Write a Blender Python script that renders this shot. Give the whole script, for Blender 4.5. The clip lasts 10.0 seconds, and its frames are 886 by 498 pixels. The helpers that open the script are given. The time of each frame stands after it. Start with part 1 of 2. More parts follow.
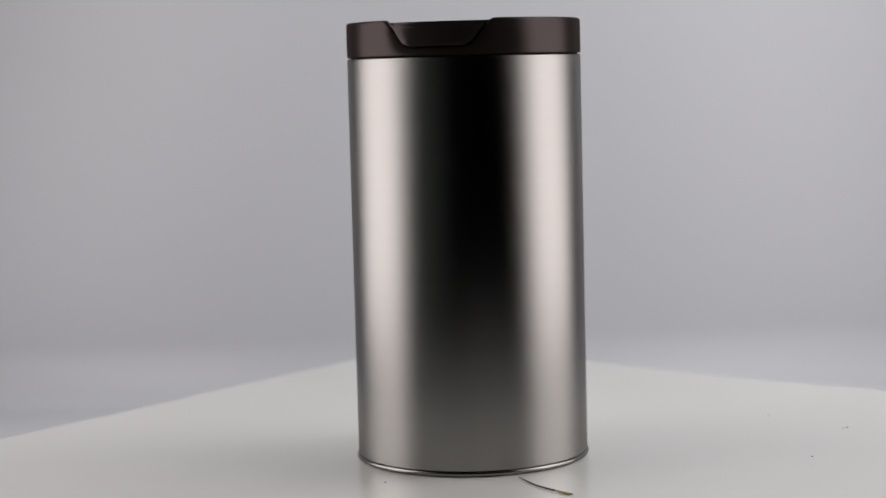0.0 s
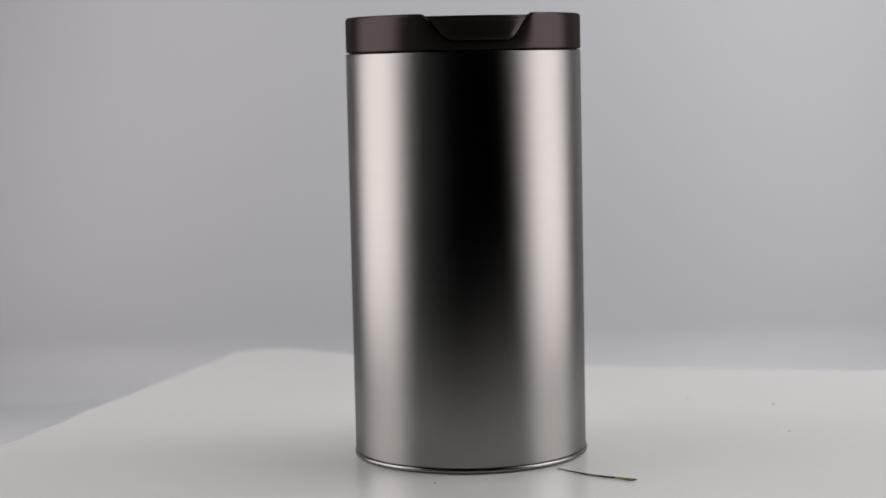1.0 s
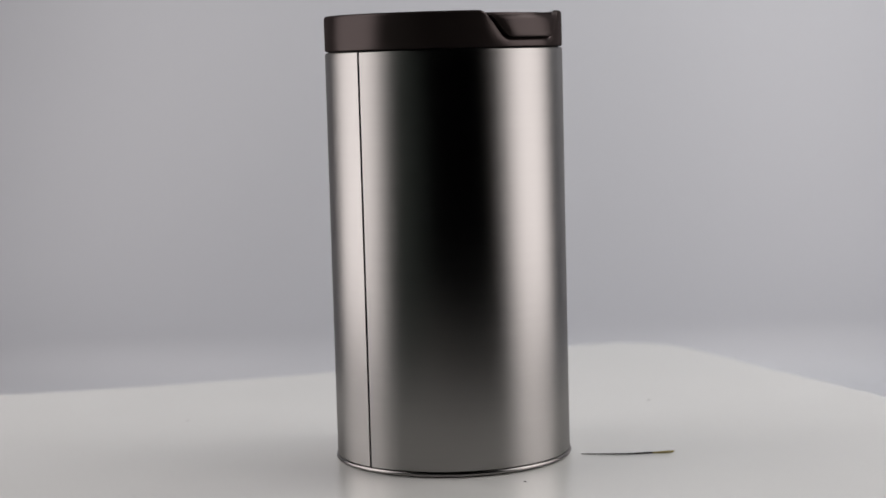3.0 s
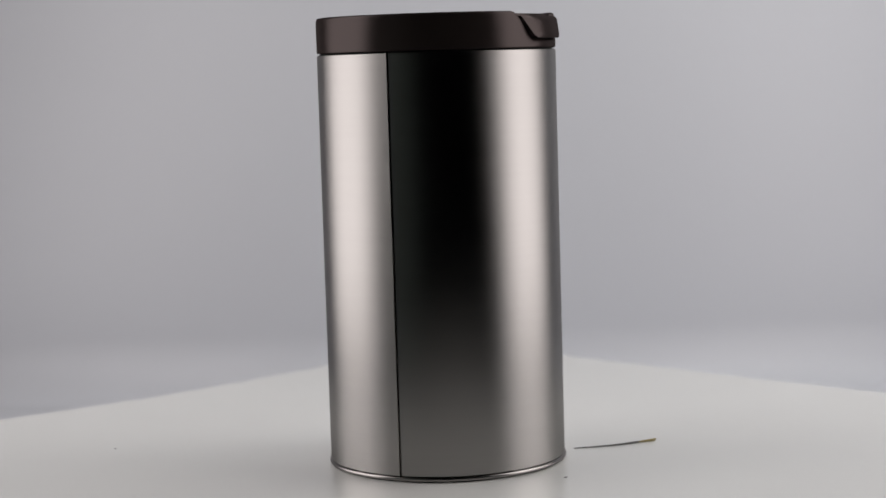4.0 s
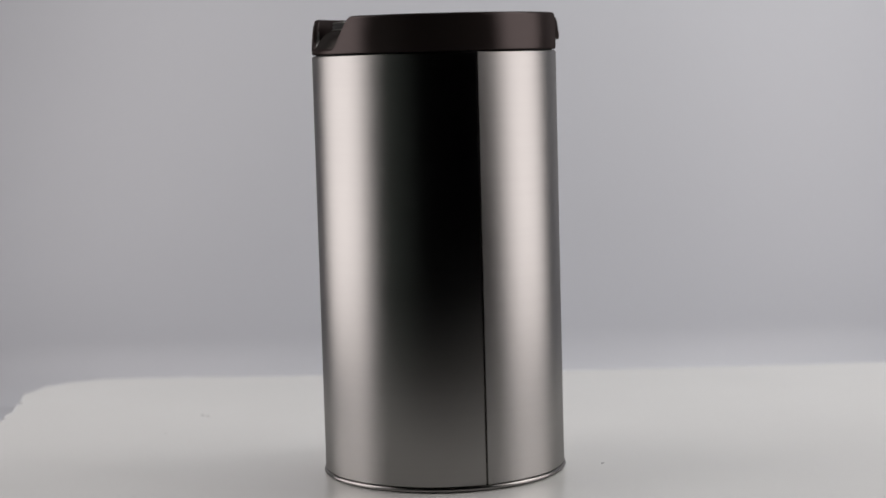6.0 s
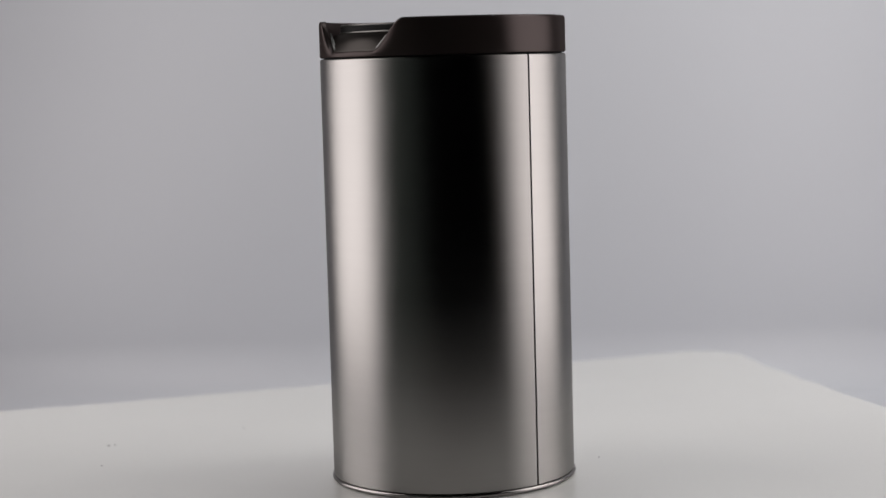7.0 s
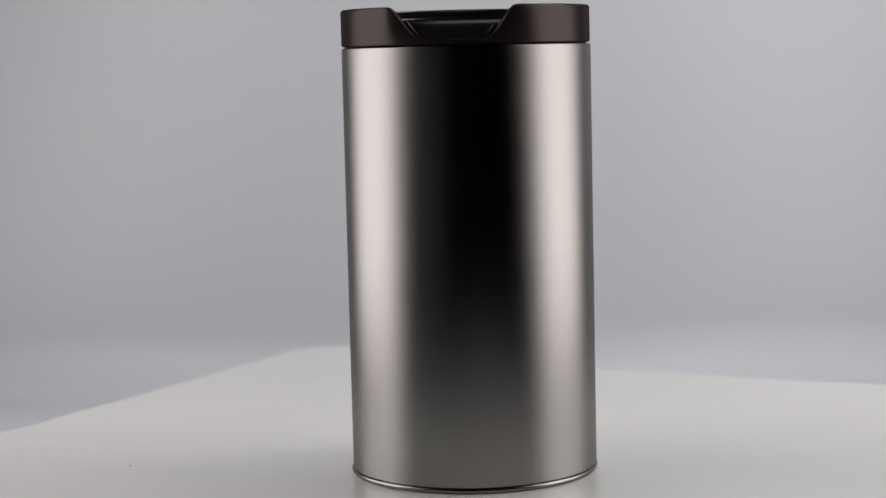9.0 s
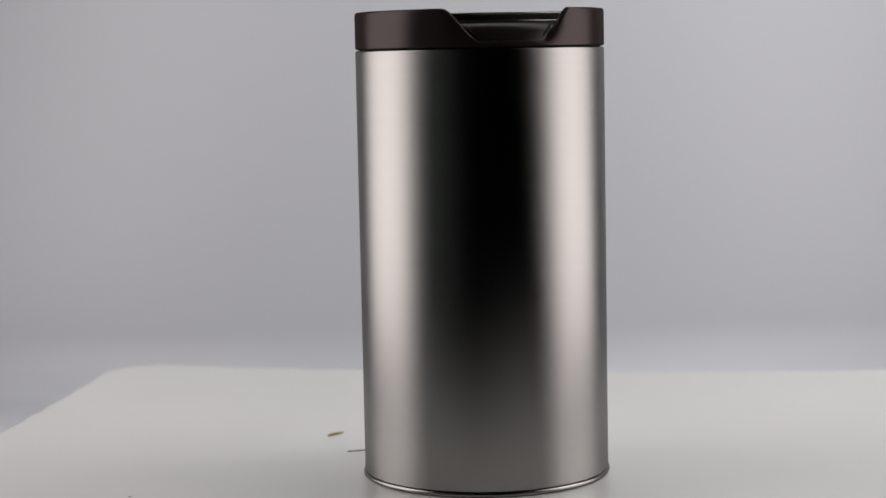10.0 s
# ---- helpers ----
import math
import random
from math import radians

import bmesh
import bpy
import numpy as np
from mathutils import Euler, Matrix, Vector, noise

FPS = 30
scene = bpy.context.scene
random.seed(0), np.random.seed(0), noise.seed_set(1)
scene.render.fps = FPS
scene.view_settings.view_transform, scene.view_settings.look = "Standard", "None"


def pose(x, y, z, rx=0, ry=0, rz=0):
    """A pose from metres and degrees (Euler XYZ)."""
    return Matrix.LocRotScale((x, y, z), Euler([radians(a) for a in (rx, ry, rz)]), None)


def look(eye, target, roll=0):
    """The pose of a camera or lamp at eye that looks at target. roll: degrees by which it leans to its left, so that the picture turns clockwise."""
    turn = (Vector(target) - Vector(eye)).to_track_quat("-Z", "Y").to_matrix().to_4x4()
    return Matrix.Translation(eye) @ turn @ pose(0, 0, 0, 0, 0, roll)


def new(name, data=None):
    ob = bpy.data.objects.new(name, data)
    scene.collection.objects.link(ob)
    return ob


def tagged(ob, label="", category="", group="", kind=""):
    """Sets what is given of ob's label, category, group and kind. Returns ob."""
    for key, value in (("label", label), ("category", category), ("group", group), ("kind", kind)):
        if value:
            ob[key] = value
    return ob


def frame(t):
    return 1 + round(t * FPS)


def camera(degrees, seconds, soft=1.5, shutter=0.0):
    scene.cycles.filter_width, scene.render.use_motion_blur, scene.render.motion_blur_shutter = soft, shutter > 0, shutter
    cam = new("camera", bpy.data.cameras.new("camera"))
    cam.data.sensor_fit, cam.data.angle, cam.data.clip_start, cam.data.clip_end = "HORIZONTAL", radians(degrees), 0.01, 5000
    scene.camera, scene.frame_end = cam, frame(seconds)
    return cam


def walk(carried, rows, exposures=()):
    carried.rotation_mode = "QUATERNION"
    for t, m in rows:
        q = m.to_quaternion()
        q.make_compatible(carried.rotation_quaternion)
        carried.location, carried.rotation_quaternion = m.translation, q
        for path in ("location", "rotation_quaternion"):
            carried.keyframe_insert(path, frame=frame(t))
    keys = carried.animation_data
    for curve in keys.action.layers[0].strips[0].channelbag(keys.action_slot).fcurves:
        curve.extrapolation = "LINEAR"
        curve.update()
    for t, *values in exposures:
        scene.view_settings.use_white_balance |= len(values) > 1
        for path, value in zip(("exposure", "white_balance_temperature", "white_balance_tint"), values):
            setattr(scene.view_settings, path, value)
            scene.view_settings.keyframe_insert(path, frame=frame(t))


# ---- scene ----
cam = camera(27.05, 10.0, soft=1.5)
cam.data.dof.use_dof = True
cam.data.dof.focus_distance = 0.73
cam.data.dof.aperture_fstop = 10.5

# seconds, place in metres, turn in degrees: a camera held by hand before the tin
PATH = [
    (0.0, -0.0108, -0.7728, 0.1680, 84.380, 1.503, -0.435),
    (0.5, -0.0125, -0.7686, 0.1680, 84.261, 1.524, -0.205),
    (1.0, -0.0137, -0.7696, 0.1680, 84.232, 1.246, -0.086),
    (1.5, -0.0143, -0.7717, 0.1680, 84.260, 1.392, 0.038),
    (2.0, -0.0147, -0.7738, 0.1680, 84.228, 1.388, 0.152),
    (2.5, -0.0144, -0.7673, 0.1680, 84.154, 1.407, 0.164),
    (4.0, -0.0152, -0.7691, 0.1680, 84.223, 1.628, 0.217),
    (4.5, -0.0155, -0.7695, 0.1680, 84.210, 1.467, 0.232),
    (5.0, -0.0155, -0.7698, 0.1680, 84.212, 1.402, 0.208),
    (5.5, -0.0152, -0.7691, 0.1680, 84.219, 1.438, 0.198),
    (7.0, -0.0149, -0.7703, 0.1680, 84.372, 1.522, 0.101),
    (7.5, -0.0147, -0.7712, 0.1680, 84.325, 1.394, 0.051),
    (8.0, -0.0142, -0.7696, 0.1680, 84.210, 1.251, 0.012),
    (8.5, -0.0136, -0.7691, 0.1680, 84.050, 1.097, -0.068),
    (9.0, -0.0131, -0.7693, 0.1680, 84.063, 1.314, -0.130),
    (9.5, -0.0127, -0.7683, 0.1680, 84.232, 1.124, -0.176),
    (10.0, -0.0122, -0.7675, 0.1680, 84.166, 1.117, -0.229),
]
walk(cam, [(t, pose(x, y, z, rx, ry, rz)) for t, x, y, z, rx, ry, rz in PATH])

# ---- light: a dark room and softboxes beside and above the table ----
scene.view_settings.exposure = 0.0
world = bpy.data.worlds.new("room_air")
scene.world = world
world.use_nodes = True
world.node_tree.nodes["Background"].inputs["Color"].default_value = (0.5, 0.55, 0.65, 1)
world.node_tree.nodes["Background"].inputs["Strength"].default_value = 0.02


def softbox(eye, target, wide, high, watts, colour):
    lamp = bpy.data.lights.new("softbox_light", "AREA")
    lamp.shape, lamp.size, lamp.size_y = "RECTANGLE", wide, high
    lamp.energy, lamp.color = watts, colour
    ob = new("softbox_light", lamp)
    ob.matrix_world = look(eye, target)
    return ob


softbox((-0.56, 0.015, 0.355), (-0.02, -0.120, 0.30), 0.57, 0.72, 3.04, (1.0, 0.935, 0.930))
softbox((0.56, -0.038, 0.355), (-0.02, -0.058, 0.30), 0.535, 0.72, 2.84, (1.0, 0.935, 0.930))
softbox((0.53, 0.23, 0.88), (0.53, 0.40, 0.40), 1.40, 0.40, 3.85, (0.980, 0.976, 0.982))


# ---- materials ----
def material(name, colour, rough=0.5, metal=0.0, spread=0.06, scale=40.0, grain=600.0, bump=0.05, coat=0.0, spec=0.5):
    """Principled surface with two scales of variation in colour and gloss, and a fine relief."""
    m = bpy.data.materials.new(name)
    m.use_nodes = True
    nt = m.node_tree
    b = nt.nodes["Principled BSDF"]
    b.inputs["Metallic"].default_value = metal
    b.inputs["Coat Weight"].default_value = coat
    b.inputs["Specular IOR Level"].default_value = spec
    co = nt.nodes.new("ShaderNodeTexCoord")
    big, fine = nt.nodes.new("ShaderNodeTexNoise"), nt.nodes.new("ShaderNodeTexNoise")
    big.inputs["Scale"].default_value, big.inputs["Detail"].default_value = scale, 5
    fine.inputs["Scale"].default_value, fine.inputs["Detail"].default_value = grain, 3
    for n in (big, fine):
        nt.links.new(co.outputs["Object"], n.inputs["Vector"])
    both = nt.nodes.new("ShaderNodeMath")
    both.operation = "MULTIPLY_ADD"
    both.inputs[1].default_value = 0.5
    half = nt.nodes.new("ShaderNodeMath")
    half.operation = "MULTIPLY"
    half.inputs[1].default_value = 0.5
    nt.links.new(fine.outputs["Fac"], half.inputs[0])
    nt.links.new(big.outputs["Fac"], both.inputs[0])
    nt.links.new(half.outputs[0], both.inputs[2])
    tone = nt.nodes.new("ShaderNodeMapRange")
    tone.inputs["From Min"].default_value, tone.inputs["From Max"].default_value = 0.3, 0.7
    tone.inputs["To Min"].default_value, tone.inputs["To Max"].default_value = 1 - spread, 1 + spread
    nt.links.new(both.outputs[0], tone.inputs["Value"])
    mix = nt.nodes.new("ShaderNodeVectorMath")
    mix.operation = "SCALE"
    mix.inputs[0].default_value = colour
    nt.links.new(tone.outputs[0], mix.inputs["Scale"])
    nt.links.new(mix.outputs[0], b.inputs["Base Color"])
    gloss = nt.nodes.new("ShaderNodeMapRange")
    gloss.inputs["From Min"].default_value, gloss.inputs["From Max"].default_value = 0.3, 0.7
    gloss.inputs["To Min"].default_value, gloss.inputs["To Max"].default_value = rough * (1 - spread), rough * (1 + spread)
    nt.links.new(both.outputs[0], gloss.inputs["Value"])
    nt.links.new(gloss.outputs[0], b.inputs["Roughness"])
    if bump:
        bp = nt.nodes.new("ShaderNodeBump")
        bp.inputs["Strength"].default_value, bp.inputs["Distance"].default_value = bump, 0.0005
        nt.links.new(fine.outputs["Fac"], bp.inputs["Height"])
        nt.links.new(bp.outputs[0], b.inputs["Normal"])
    return m


def tin_metal(name, colour, rough, stretch=0.0, under=None):
    """Satin metal or lacquer: one soft glossy lobe with short tails, drawn out upright by rolling marks round the tin."""
    m = bpy.data.materials.new(name)
    m.use_nodes = True
    nt = m.node_tree
    nt.nodes.remove(nt.nodes["Principled BSDF"])
    g = nt.nodes.new("ShaderNodeBsdfAnisotropic")
    g.distribution = "BECKMANN"
    co, mp = nt.nodes.new("ShaderNodeTexCoord"), nt.nodes.new("ShaderNodeMapping")
    mp.inputs["Scale"].default_value = (9, 9, 420)
    lines, cloud = nt.nodes.new("ShaderNodeTexNoise"), nt.nodes.new("ShaderNodeTexNoise")
    lines.inputs["Scale"].default_value, lines.inputs["Detail"].default_value = 1.0, 3
    cloud.inputs["Scale"].default_value, cloud.inputs["Detail"].default_value = 28, 4
    nt.links.new(co.outputs["Object"], mp.inputs["Vector"])
    nt.links.new(mp.outputs[0], lines.inputs["Vector"])
    nt.links.new(co.outputs["Object"], cloud.inputs["Vector"])
    add = nt.nodes.new("ShaderNodeMath")
    add.operation = "ADD"
    nt.links.new(lines.outputs["Fac"], add.inputs[0])
    nt.links.new(cloud.outputs["Fac"], add.inputs[1])
    tone, gloss = nt.nodes.new("ShaderNodeMapRange"), nt.nodes.new("ShaderNodeMapRange")
    for n, lo, hi in ((tone, 0.985, 1.015), (gloss, rough * 0.98, rough * 1.02)):
        n.inputs["From Min"].default_value, n.inputs["From Max"].default_value = 0.7, 1.3
        n.inputs["To Min"].default_value, n.inputs["To Max"].default_value = lo, hi
        nt.links.new(add.outputs[0], n.inputs["Value"])
    tint = nt.nodes.new("ShaderNodeVectorMath")
    tint.operation = "SCALE"
    tint.inputs[0].default_value = colour
    nt.links.new(tone.outputs[0], tint.inputs["Scale"])
    nt.links.new(tint.outputs[0], g.inputs["Color"])
    nt.links.new(gloss.outputs[0], g.inputs["Roughness"])
    out = g.outputs[0]
    if stretch:
        tg = nt.nodes.new("ShaderNodeTangent")
        tg.direction_type, tg.axis = "RADIAL", "Z"
        g.inputs["Anisotropy"].default_value = stretch
        nt.links.new(tg.outputs[0], g.inputs["Tangent"])
    if under:
        d, both = nt.nodes.new("ShaderNodeBsdfDiffuse"), nt.nodes.new("ShaderNodeAddShader")
        d.inputs["Color"].default_value = (*under, 1)
        nt.links.new(out, both.inputs[0])
        nt.links.new(d.outputs[0], both.inputs[1])
        out = both.outputs[0]
    nt.links.new(out, nt.nodes["Material Output"].inputs["Surface"])
    return m


TIN = tin_metal("satin_tinplate", (0.320, 0.310, 0.300), 0.372, 0.02)
RIM = tin_metal("rolled_tin_rim", (0.30, 0.288, 0.28), 0.28)
BROWN = tin_metal("brown_lacquer", (0.035, 0.0292, 0.0285), 0.29, 0.0, (0.0200, 0.0157, 0.0148))
PANEL = tin_metal("dark_panel_lacquer", (0.034, 0.0315, 0.0295), 0.30, 0.0, (0.0150, 0.0135, 0.0125))
CARD = material("white_card", (0.762, 0.770, 0.745), 0.24, 0.0, 0.02, 14, 900, 0.03, spec=0.55)
PAPER = material("backdrop_paper", (0.616, 0.634, 0.668), 0.42, 0.0, 0.015, 4, 700, 0.03, spec=0.4)
STEM = material("dry_stem", (0.016, 0.012, 0.007), 0.6, 0.0, 0.3, 300, 2500, 0.2)
TIPM = material("olive_tip", (0.24, 0.19, 0.05), 0.6, 0.0, 0.3, 300, 2500, 0.2)
CRUMB = material("dark_crumb", (0.06, 0.055, 0.06), 0.7, 0.0, 0.3, 500, 2500, 0.2)
# paler and shinier than the lid: highlights on its edges put into the colour
GLINT = tin_metal("edge_glint_lacquer", (0.125, 0.123, 0.118), 0.32, 0.0, (0.03, 0.03, 0.027))
BLACK = material("matt_black", (0.008, 0.008, 0.008), 0.8, 0.0, 0.1, 80, 900, 0.0, spec=0.2)
DARK = material("dark_wall_paint", (0.020, 0.020, 0.022), 0.85, 0.0, 0.1, 2, 60, 0.1)
# for the added board that gives the tin its dim greenish reflection
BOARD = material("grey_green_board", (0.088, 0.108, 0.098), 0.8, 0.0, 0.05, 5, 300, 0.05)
WOOD = material("dark_table_board", (0.09, 0.07, 0.055), 0.5, 0.0, 0.2, 6, 120, 0.1)


# ---- mesh helpers ----
def mesh_of(name, bm, mat, smooth=True):
    bmesh.ops.recalc_face_normals(bm, faces=bm.faces[:])
    me = bpy.data.meshes.new(name)
    bm.to_mesh(me)
    bm.free()
    me.materials.append(mat)
    if smooth:
        me.shade_smooth()
        me.set_sharp_from_angle(angle=radians(30))
    return me


def part(name, bm, mat, parent=None, label="", smooth=True):
    ob = new(name, mesh_of(name, bm, mat, smooth))
    ob.parent = parent
    return tagged(ob, label)


def sweep_round(profile, angles, closed_round=True, closed_profile=False, caps=False):
    """Joins profile(angle) -> [(r, z), ...] from angle to angle round the z axis."""
    bm = bmesh.new()
    rings = []
    for a in angles:
        rings.append([bm.verts.new((r * math.cos(a), r * math.sin(a), z)) for r, z in profile(a)])
    count, size = len(rings), len(rings[0])
    for i in range(count if closed_round else count - 1):
        p, q = rings[i], rings[(i + 1) % count]
        for k in range(size if closed_profile else size - 1):
            j = (k + 1) % size
            bm.faces.new((p[k], q[k], q[j], p[j]))
    if caps:
        bm.faces.new(rings[0])
        bm.faces.new(rings[-1])
    return bm


def box(x0, x1, y0, y1, z0, z1):
    bm = bmesh.new()
    bmesh.ops.create_cube(bm, size=1)
    for v in bm.verts:
        v.co = ((x0 + x1) / 2 + v.co.x * (x1 - x0), (y0 + y1) / 2 + v.co.y * (y1 - y0), (z0 + z1) / 2 + v.co.z * (z1 - z0))
    return bm


def turns(n, start=0.0, end=2 * math.pi, last=False):
    return [start + (end - start) * i / (n - 1 if last else n) for i in range(n)]


def ease(x):
    x = min(1.0, max(0.0, x))
    return x * x * (3 - 2 * x)


# ---- the room, the table and the paper sweep ----
def structure(name, bm, mat, label, category, smooth=False):
    return tagged(part(name, bm, mat, None, label, smooth), category=category, kind="structure")


ROOM = 2.2
structure("floor", box(-ROOM, ROOM, -ROOM, ROOM, -0.80, -0.75), DARK, "dark floor of the unlit studio room", "floor")
structure("ceiling", box(-ROOM, ROOM, -ROOM, ROOM, 1.75, 1.80), DARK, "dark ceiling of the unlit studio room", "ceiling")
structure("wall_north", box(-ROOM, ROOM, ROOM, ROOM + 0.1, -0.75, 1.75), DARK, "dark wall behind the paper backdrop", "wall")
structure("wall_south", box(-ROOM, ROOM, -ROOM - 0.1, -ROOM, -0.75, 1.75), DARK, "dark wall behind the camera", "wall")
structure("wall_east", box(ROOM, ROOM + 0.1, -ROOM, ROOM, -0.75, 1.75), DARK, "dark side wall of the studio", "wall")
structure("wall_west", box(-ROOM - 0.1, -ROOM, -ROOM, ROOM, -0.75, 1.75), DARK, "dark side wall of the studio", "wall")
structure("table_top", box(-0.75, 0.75, -0.66, 0.75, -0.080, -0.0485), WOOD, "dark board that carries the paper sweep", "table")


def paper_sweep():
    """One sheet of paper that lies on the table and rises in a bow to a wall behind it."""
    low, deep, rise = -0.045, 0.032, 0.042       # the bow is taller than it is deep
    line = [(-0.58, low), (0.391, low)]
    line += [(0.391 + deep * math.sin(a), rise * (1 - math.cos(a)) + low) for a in turns(24, 0.06, math.pi / 2, True)]
    line += [(0.500, 0.95)]
    bm = bmesh.new()
    rows = [[bm.verts.new((x, y, z)) for y, z in line] for x in (-0.72, 0.72)]
    for k in range(len(line) - 1):
        bm.faces.new((rows[0][k], rows[0][k + 1], rows[1][k + 1], rows[1][k]))
    ob = structure("backdrop", bm, PAPER, "pale blue-grey paper backdrop swept up behind the tin", "backdrop", True)
    thick = ob.modifiers.new("thickness", "SOLIDIFY")
    thick.thickness, thick.offset = 0.0008, 0
    return ob


paper_sweep()


def turntable():
    """The low round plate under the card, which carries and turns it."""
    pr = [(0.0005, -0.0445), (0.1180, -0.0445), (0.1195, -0.0440), (0.1200, -0.0430), (0.1200, -0.0050), (0.1195, -0.0038), (0.1180, -0.0035), (0.0005, -0.0035)]
    return structure("turntable_plate", sweep_round(lambda a: pr, turns(96), True, True), BLACK, "low black round plate under the white card", "turntable", True)


turntable()


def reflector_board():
    """An unseen dull grey board, added on the table beside the front of the set to throw a weak light on the tin."""
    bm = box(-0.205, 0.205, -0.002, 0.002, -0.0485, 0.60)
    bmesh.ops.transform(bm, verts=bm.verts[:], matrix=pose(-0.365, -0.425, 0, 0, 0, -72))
    return structure("wall_board", bm, BOARD, "unseen grey-green board added beside the set for its dim reflection in the tin", "reflector")


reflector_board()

# ---- the tin ----
JOINT = 0.1725          # height of the joint between body and lid
R = 0.0500
LID_TOP = JOINT + 0.0150


NOTCH_FLOOR, NOTCH_SIDES = JOINT + 0.0025, {-1: (13.2, 31.8), 1: (15.0, 30.6)}     # half widths at floor and top, degrees
TAB_FLOOR, TAB_SIDES = JOINT + 0.0036, {-1: (14.8, 30.2), 1: (11.4, 26.9)}


def notch_top(a, centre, low, sides):
    """Height of the lid's skirt at the angle a, with an S-shaped dip round centre (degrees)."""
    off = (math.degrees(a) - centre + 180) % 360 - 180
    narrow, wide = sides[1 if off > 0 else -1]
    return low + (LID_TOP - low) * ease((abs(off) - narrow) / (wide - narrow))


def skirt_top(a):
    return min(notch_top(a, 180, NOTCH_FLOOR, NOTCH_SIDES), notch_top(a, 0, TAB_FLOOR, TAB_SIDES))


def notch_half(z, side):
    """Half the tab notch's width, in degrees, on one side at the height z."""
    lo, hi = TAB_SIDES[side]
    for _ in range(30):
        mid = (lo + hi) / 2
        lo, hi = (mid, hi) if notch_top(radians(side * mid), 0, TAB_FLOOR, TAB_SIDES) < z else (lo, mid)
    return lo


def scoop_edge(side):
    """The rolled inner edge along one side of the open notch, made paler as its highlight, which runs out on the
    notch's floor.
    """
    bm = bmesh.new()
    ring_before = None
    narrow, wide = NOTCH_SIDES[side]
    for i in range(25):
        u = i / 24
        off = wide - 8.2 - (wide - 8.2 - narrow + 3.0) * u
        z = notch_top(radians(180 + side * off), 180, NOTCH_FLOOR, NOTCH_SIDES) + 0.0002
        z = max(z, NOTCH_FLOOR + 0.0001)
        a, r = radians(180 + side * (off - 1.5)), R - 0.0030 + 0.0008 * u
        w = 0.0007 * math.sin(math.pi * (0.10 + 0.82 * u))
        ring = [bm.verts.new(((r + w * math.cos(b)) * math.cos(a), (r + w * math.cos(b)) * math.sin(a) + w * math.sin(b), z + 0.8 * w * math.sin(b))) for b in turns(8)]
        if ring_before:
            for k in range(8):
                j = (k + 1) % 8
                bm.faces.new((ring_before[k], ring_before[j], ring[j], ring[k]))
        ring_before = ring
    return bm


def tin_body():
    seam = radians(-90.6)
    angles = turns(240, seam + 0.03, seam + 2 * math.pi - 0.028, True)
    angles += [seam + x for x in (-0.022, -0.0106, -0.0090, -0.0085, 0.0080, 0.0085, 0.0100, 0.016, 0.022)]

    def profile(a):
        off = (a - seam + math.pi) % (2 * math.pi) - math.pi
        rise = (0.00042 * math.exp(off / 0.08) if off < 0 else 0.00030 * math.exp(-off / 0.07))     # the sheet peaks at the seam
        if off < -0.0105:                        # the lapped side stands a little proud
            r = R + rise
        elif off < -0.0088:
            r = R + rise - 0.0001 * (off + 0.0105) / 0.0015
        elif off < 0.0082:
            r = R - 0.0014
        else:
            r = R + rise - 0.0001 * max(0.0, 0.0100 - off) / 0.0015
        return [(r - 0.0040, 0.0006), (r - 0.0012, 0.0016), (r - 0.0007, 0.0019), (r - 0.0001, 0.0023), (r, JOINT - 0.0010), (r - 0.0002, JOINT - 0.0005),
                (r - 0.0007, JOINT - 0.0002), (R - 0.0040, JOINT - 0.0002)]
    return sweep_round(profile, angles)


def spot_weld():
    """A tiny domed mark on the body beside the top of the seam."""
    bm = bmesh.new()
    bmesh.ops.create_uvsphere(bm, u_segments=16, v_segments=8, radius=0.0006)
    for v in bm.verts:
        v.co.x *= 0.35
    turn = radians(-90.6) - 0.050
    bmesh.ops.transform(bm, verts=bm.verts[:], matrix=pose(R * math.cos(turn), R * math.sin(turn), JOINT - 0.0026, 0, 0, math.degrees(turn)))
    return bm


def bead(r, z, w):
    """A thin round bead that runs all round at the radius r and the height z."""
    pr = [(r + w * math.cos(b), z + w * math.sin(b)) for b in turns(8)]
    return sweep_round(lambda a: pr, turns(160), True, True)


def base_rim():
    pr = []
    for a in turns(14):
        pr.append((R - 0.0003 + 0.0008 * math.cos(a), 0.0010 + 0.0009 * math.sin(a)))
    return sweep_round(lambda a: pr, turns(160), True, True)


def lid_skirt():
    zb = JOINT + 0.0003

    def profile(a):
        t = skirt_top(a)
        ro, ri = R, R - 0.0026
        return [(ri - 0.0010, zb + 0.0004), (ro - 0.0018, zb), (ro - 0.0006, zb), (ro - 0.0001, zb + 0.0003), (ro, zb + 0.0009),
                (ro, t - 0.0011), (ro - 0.0002, t - 0.0005), (ro - 0.0006, t - 0.0001), (ro - 0.0012, t),
                (ri + 0.0004, t), (ri + 0.0001, t - 0.0003), (ri, t - 0.0008), (ri - 0.0004, zb + 0.0010)]
    return sweep_round(profile, turns(540))


def inner_cap():
    """The sunk top of the lid, with the concave scoop that shows in the open notch."""
    z = JOINT
    pr = [(R - 0.0012, z + 0.0012), (R - 0.0013, z + 0.0024), (R - 0.0019, z + 0.0034), (R - 0.0027, z + 0.0048), (R - 0.0036, z + 0.0062),
          (R - 0.0047, z + 0.0076), (R - 0.0060, z + 0.0088), (R - 0.0075, z + 0.0096), (R - 0.0090, z + 0.0100), (0.0405, z + 0.0101), (0.0005, z + 0.0101)]
    return sweep_round(lambda a: pr, turns(180))


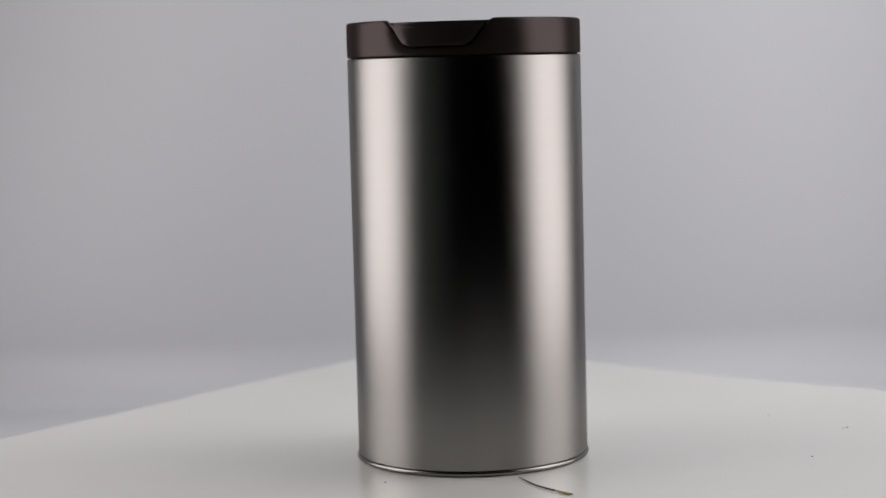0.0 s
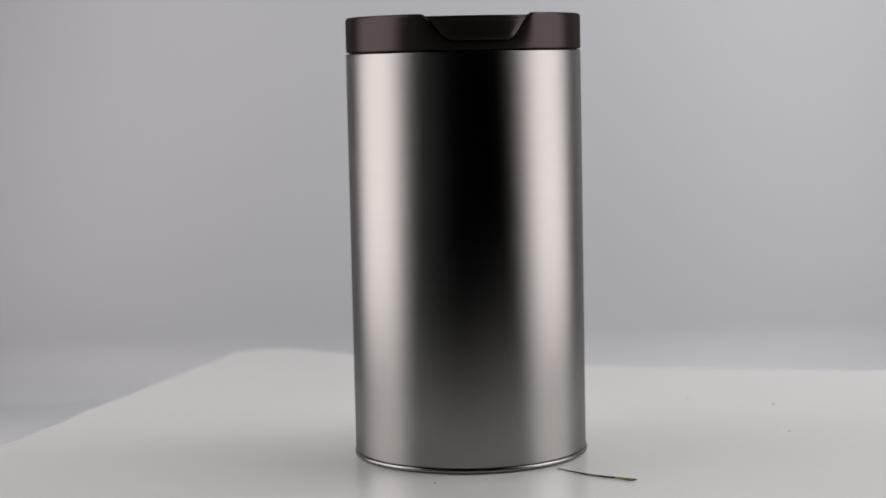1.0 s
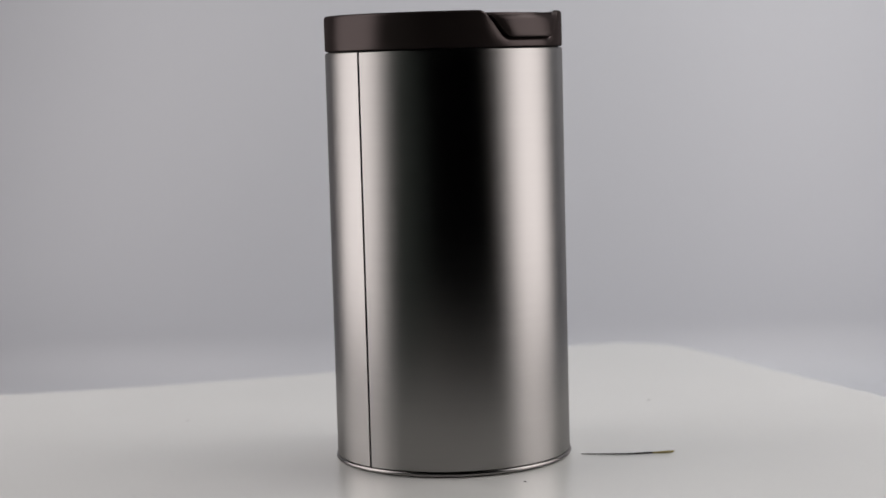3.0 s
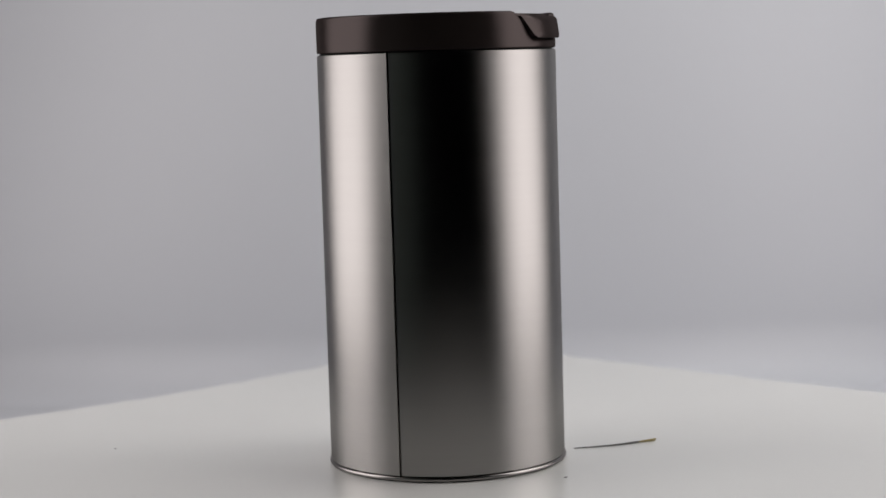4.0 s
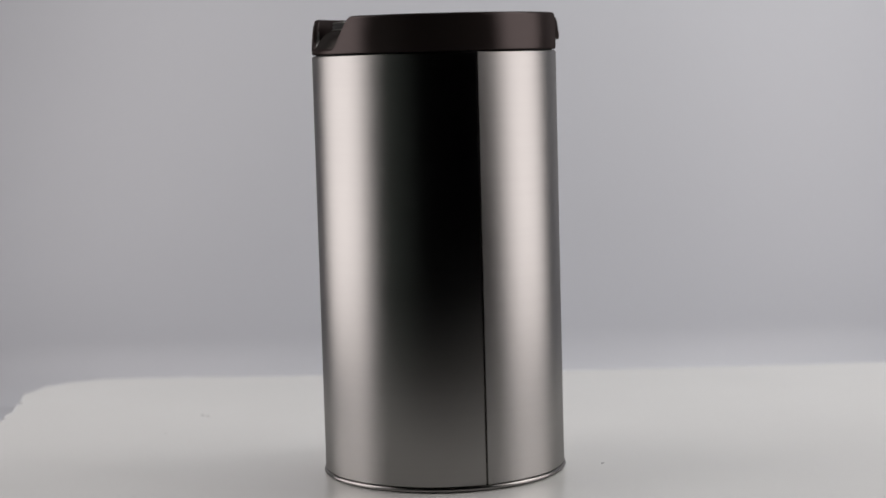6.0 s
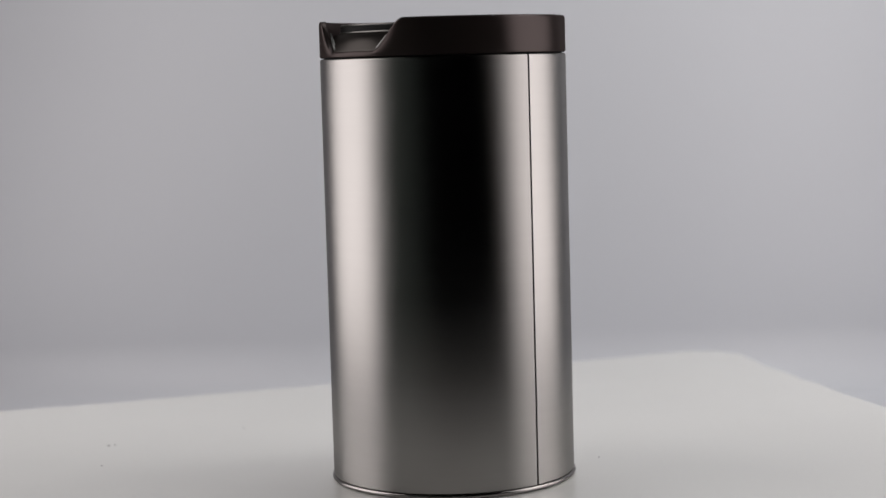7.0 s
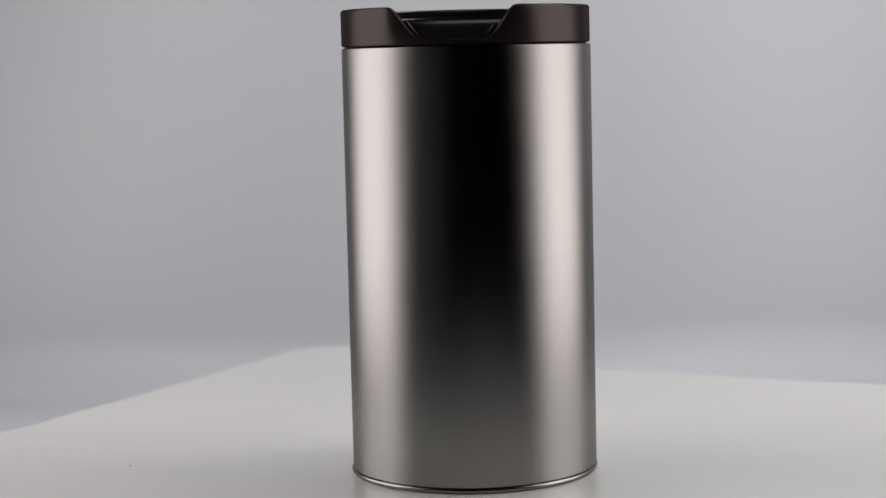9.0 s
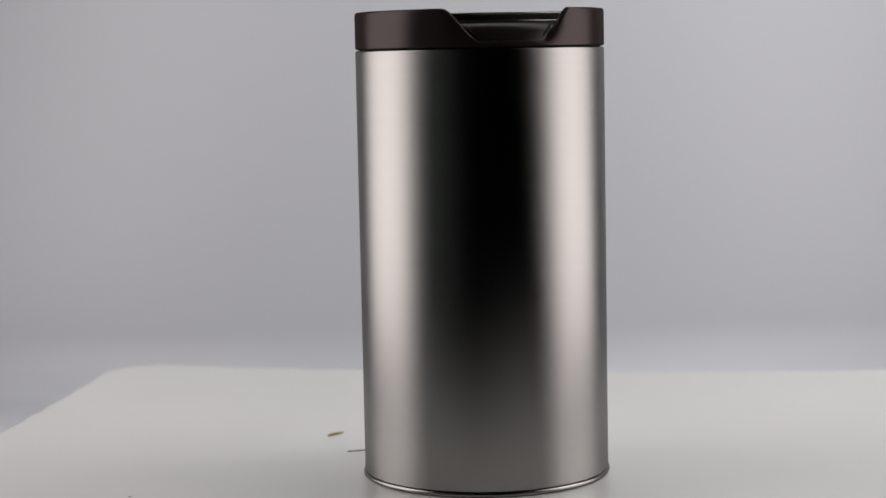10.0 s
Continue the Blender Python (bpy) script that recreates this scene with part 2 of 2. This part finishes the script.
def top_disc():
    """The raised dark disc in the middle of the lid's top."""
    z = JOINT + 0.0099
    top, r = LID_TOP - 0.0016, 0.0018
    pr = [(0.0005, z), (0.0412, z)]
    pr += [(0.0412 - r * (1 - math.cos(b)), top - r + r * math.sin(b)) for b in turns(10, 0.0, math.pi / 2, True)]
    pr += [(0.0005, top)]
    return sweep_round(lambda a: pr, turns(180), True, True)


def tab_plate(half_low, half_high, z0, z1, inner, outer_low, outer_high):
    """A curved plate on the lid's rim at angle 0, leaning outward at its foot; its sides follow the notch with a gap of half_low degrees, unless both halves are the same."""
    bm = bmesh.new()
    rows, cols = 9, 25
    grids = []
    for layer in (0, 1):
        g = []
        for i in range(rows):
            u = i / (rows - 1)
            z = z0 + (z1 - z0) * u
            halves = {k: half_high if half_low == half_high else notch_half(z, k) - half_low - (1.0 if i == 0 else 0.0) for k in (-1, 1)}
            line = []
            for k in range(cols):
                v = 2 * k / (cols - 1) - 1
                a = radians(halves[1 if v > 0 else -1] * v)
                edge = max(abs(v) ** 8, (2 * abs(u - 0.5)) ** 10)
                r = inner if layer else outer_low + (outer_high - outer_low) * u - 0.0006 * edge
                line.append(bm.verts.new((r * math.cos(a), r * math.sin(a), z0 + (z1 - z0) * u)))
            g.append(line)
        grids.append(g)
    o, n = grids
    for i in range(rows - 1):
        for k in range(cols - 1):
            for g in grids:
                bm.faces.new((g[i][k], g[i][k + 1], g[i + 1][k + 1], g[i + 1][k]))
        for k in (0, cols - 1):
            bm.faces.new((o[i][k], o[i + 1][k], n[i + 1][k], n[i][k]))
    for k in range(cols - 1):
        for i in (0, rows - 1):
            bm.faces.new((o[i][k], o[i][k + 1], n[i][k + 1], n[i][k]))
    return bm


def build_tin():
    tin = tagged(new("storage_tin"), "tall round brushed silver tin with a brown plastic flip lid", "tin can")
    part("body", tin_body(), TIN, tin, "satin silver tinplate wall with one upright seam")
    part("spot_weld", spot_weld(), RIM, tin, "tiny round weld mark beside the seam")
    part("base_rim", base_rim(), RIM, tin, "rolled tin rim at the foot")
    lid = part("lid", lid_skirt(), BROWN, tin, "glossy dark brown lid with two notches")
    # black ring added inside the joint to stand for the shade in the gap
    ring = [(R - 0.0024, JOINT - 0.0004), (R - 0.0015, JOINT - 0.0004), (R - 0.0015, JOINT + 0.0010), (R - 0.0024, JOINT + 0.0010)]
    part("gasket", sweep_round(lambda a: ring, turns(120), True, True), BLACK, lid, "black ring added as the shade in the joint")
    part("lid_panel", inner_cap(), PANEL, lid, "dark glossy sunken panel")
    part("top_disc", top_disc(), BLACK, lid, "black raised disc on the lid")
    # pale beads stand in for highlights along the panel and the disc
    part("panel_rim", bead(R - 0.0089, JOINT + 0.0100, 0.0006), GLINT, lid, "thin pale bead as the highlight round the sunken panel")
    part("disc_rim", bead(0.0408, LID_TOP - 0.0021, 0.00045), GLINT, lid, "thin pale bead as the highlight round the disc")
    for side in (-1, 1):
        part("scoop_edge", scoop_edge(side), GLINT, lid)
    part("tab_back", tab_plate(40, 40, JOINT + 0.003, LID_TOP - 0.0009, R - 0.0130, R - 0.0034, R - 0.0034), BROWN, lid)
    part("tab", tab_plate(1.2, 0, JOINT + 0.0042, LID_TOP - 0.0020, R - 0.0036, R + 0.0024, R + 0.0008), BROWN, lid, "brown lifting tab that leans outward")
    return tin


# ---- the card and what lies on it ----
def build_card():
    """A white four-sided card with rounded, slightly ragged and bowed edges."""
    corners = [Vector(c) for c in ((0.303, 0.128), (-0.141, 0.303), (-0.345, -0.085), (0.131, -0.302))]
    bows = (0.005, 0.022, 0.0, 0.018)              # how far each side bends inward
    rounds, out = (0.028, 0.045, 0.032, 0.032), []
    for i, c in enumerate(corners):
        back, ahead = (corners[i - 1] - c).normalized(), (corners[(i + 1) % 4] - c).normalized()
        r, next_r = rounds[i], rounds[(i + 1) % 4]
        for k in range(9):                       # rounded corner
            u = k / 8
            out.append(c + back * r * (1 - u) ** 2 + ahead * r * u ** 2)
        end = corners[(i + 1) % 4]
        inward = Vector((-ahead.y, ahead.x))
        for k in range(1, 30):
            u = k / 30
            p = (c + ahead * r).lerp(end - ahead * next_r, u)
            out.append(p + inward * bows[i] * 4 * u * (1 - u))
    dense = []
    for i, p in enumerate(out):
        q = out[(i + 1) % len(out)]
        n = max(1, int((q - p).length / 0.0025))
        dense += [p.lerp(q, k / n) for k in range(n)]
    bm = bmesh.new()
    top, low, mid = [], [], []
    for p in dense:
        w = 1 + 0.008 * noise.noise((p.x * 22, p.y * 22, 3.0)) + 0.007 * noise.noise((p.x * 90, p.y * 90, 7.0)) + 0.005 * noise.noise((p.x * 260, p.y * 260, 5.0))
        x, y = p * w
        top.append(bm.verts.new((x, y, 0)))
        mid.append(bm.verts.new((x * 1.001, y * 1.001, -0.0006)))
        low.append(bm.verts.new((x, y, -0.0034)))
    bm.faces.new(top)
    bm.faces.new(low[::-1])
    for ring_a, ring_b in ((top, mid), (mid, low)):
        for i in range(len(ring_a)):
            j = (i + 1) % len(ring_a)
            bm.faces.new((ring_a[i], ring_b[i], ring_b[j], ring_a[j]))
    ob = part("card", bm, CARD, None, "white rectangular card with soft rounded corners turning under the tin", False)
    return tagged(ob, category="card")


def tube(points, radii, sides=8):
    bm = bmesh.new()
    rings = []
    for i, p in enumerate(points):
        ahead = (points[min(i + 1, len(points) - 1)] - points[max(i - 1, 0)]).normalized()
        across = ahead.cross(Vector((0, 0, 1))).normalized()
        up = across.cross(ahead)
        rings.append([bm.verts.new(p + radii[i] * (math.cos(a) * across + math.sin(a) * up)) for a in turns(sides)])
    for p, q in zip(rings, rings[1:]):
        for k in range(sides):
            j = (k + 1) % sides
            bm.faces.new((p[k], p[j], q[j], q[k]))
    bm.faces.new(rings[0])
    bm.faces.new(rings[-1][::-1])
    return bm


def spline(knots, n):
    out = []
    for i in range(len(knots) - 1):
        a, b, c, d = (Vector(knots[min(max(i + k, 0), len(knots) - 1)]) for k in (-1, 0, 1, 2))
        for k in range(n):
            t = k / n
            out.append(0.5 * (2 * b + (c - a) * t + (2 * a - 5 * b + 4 * c - d) * t * t + (3 * b - a - 3 * c + d) * t ** 3))
    return out + [Vector(knots[-1])]


def build_stem():
    stem = tagged(new("plant_stem"), "thin dry dark plant stem with an olive tip", "plant stem")
    pts = spline([(0.0255, 0.0275, 0.0003), (0.0340, 0.0328, 0.0004), (0.0420, 0.0384, 0.0005), (0.0492, 0.0460, 0.0006)], 8)
    n = len(pts)
    part("stalk", tube(pts, [0.00016 + 0.00030 * (i / n) ** 0.8 for i in range(n)]), STEM, stem)
    tip = spline([(0.0492, 0.0460, 0.0006), (0.0526, 0.0496, 0.0006), (0.0543, 0.0521, 0.0006), (0.0548, 0.0540, 0.0007)], 6)
    m = len(tip)
    part("tip", tube(tip, [0.00032 + 0.00026 * math.sin(math.pi * i / m) - 0.0002 * (i / m) ** 3 for i in range(m)]), TIPM, stem, "olive yellow tip")
    return stem


def build_crumb(x, y, length, turn, seed):
    rnd = random.Random(seed)
    bm = bmesh.new()
    bmesh.ops.create_icosphere(bm, subdivisions=2, radius=0.5)
    for v in bm.verts:
        k = 1 + 0.25 * (rnd.random() - 0.5)
        v.co = (v.co.x * 0.7 * length * k, v.co.y * 0.0008 * k, v.co.z * 0.0003 * k)
    bmesh.ops.rotate(bm, verts=bm.verts[:], matrix=Matrix.Rotation(radians(turn), 3, "Z"))
    bmesh.ops.translate(bm, verts=bm.verts[:], vec=(x, y, 0.0001))
    ob = part("crumb", bm, CRUMB, None, "tiny dark crumb lying on the white card")
    return tagged(ob, category="crumb", group="crumbs on the card")


TINCAN = build_tin()
CARDBOARD = build_card()
STALK = build_stem()
CRUMBS = [build_crumb(*c) for c in (
    (-0.1735, -0.0235, 0.0018, 20, 1), (0.0390, -0.0255, 0.0022, 10, 2), (-0.0898, 0.1601, 0.0022, 140, 3),
    (-0.0872, 0.1581, 0.0013, 150, 4), (-0.1156, 0.1238, 0.0013, 30, 5), (-0.0250, 0.1450, 0.0018, 60, 6))]


# ---- what moves: all that lies on the turning card goes round with it ----
def turned(t):
    """Degrees by which the card has turned at t seconds."""
    return 20.531 * (t - 5) + float(np.interp(t, (0, 1, 2.5, 4, 4.5, 5.5, 7, 7.5, 8.2, 10), (0.4, 0.6, -1.5, -1.1, -0.8, -1.0, 0.9, 1.3, 1.1, 0.4)))


def motions():
    times = [i * 0.25 for i in range(41)]
    lying = [(TINCAN, pose(-0.0220, -0.0006, 0.0002, -0.03, -0.10, 0))] + [(thing, pose(0, 0, 0)) for thing in [CARDBOARD, STALK] + CRUMBS]
    for thing, place in lying:
        walk(thing, [(t, pose(0, 0, 0, 0, 0, turned(t)) @ place) for t in times])
    # behind the tin the dry stalk slips on the card and its tip comes away
    for piece, old, now, angle in ((STALK.children[0], (0.0375, 0.0370), (0.0321, 0.0329), -122.0), (STALK.children[1], (0.0527, 0.0504), (0.0674, 0.0477), 70.0)):
        rows = []
        for t, u in ((0, 0), (6.1, 0), (6.9, 0.25), (7.6, 0.5), (8.3, 0.75), (9.0, 1), (10, 1)):
            x, y = old[0] + (now[0] - old[0]) * u, old[1] + (now[1] - old[1]) * u
            rows.append((t, pose(x, y, 0, 0, 0, angle * u) @ pose(-old[0], -old[1], 0)))
        walk(piece, rows)


motions()
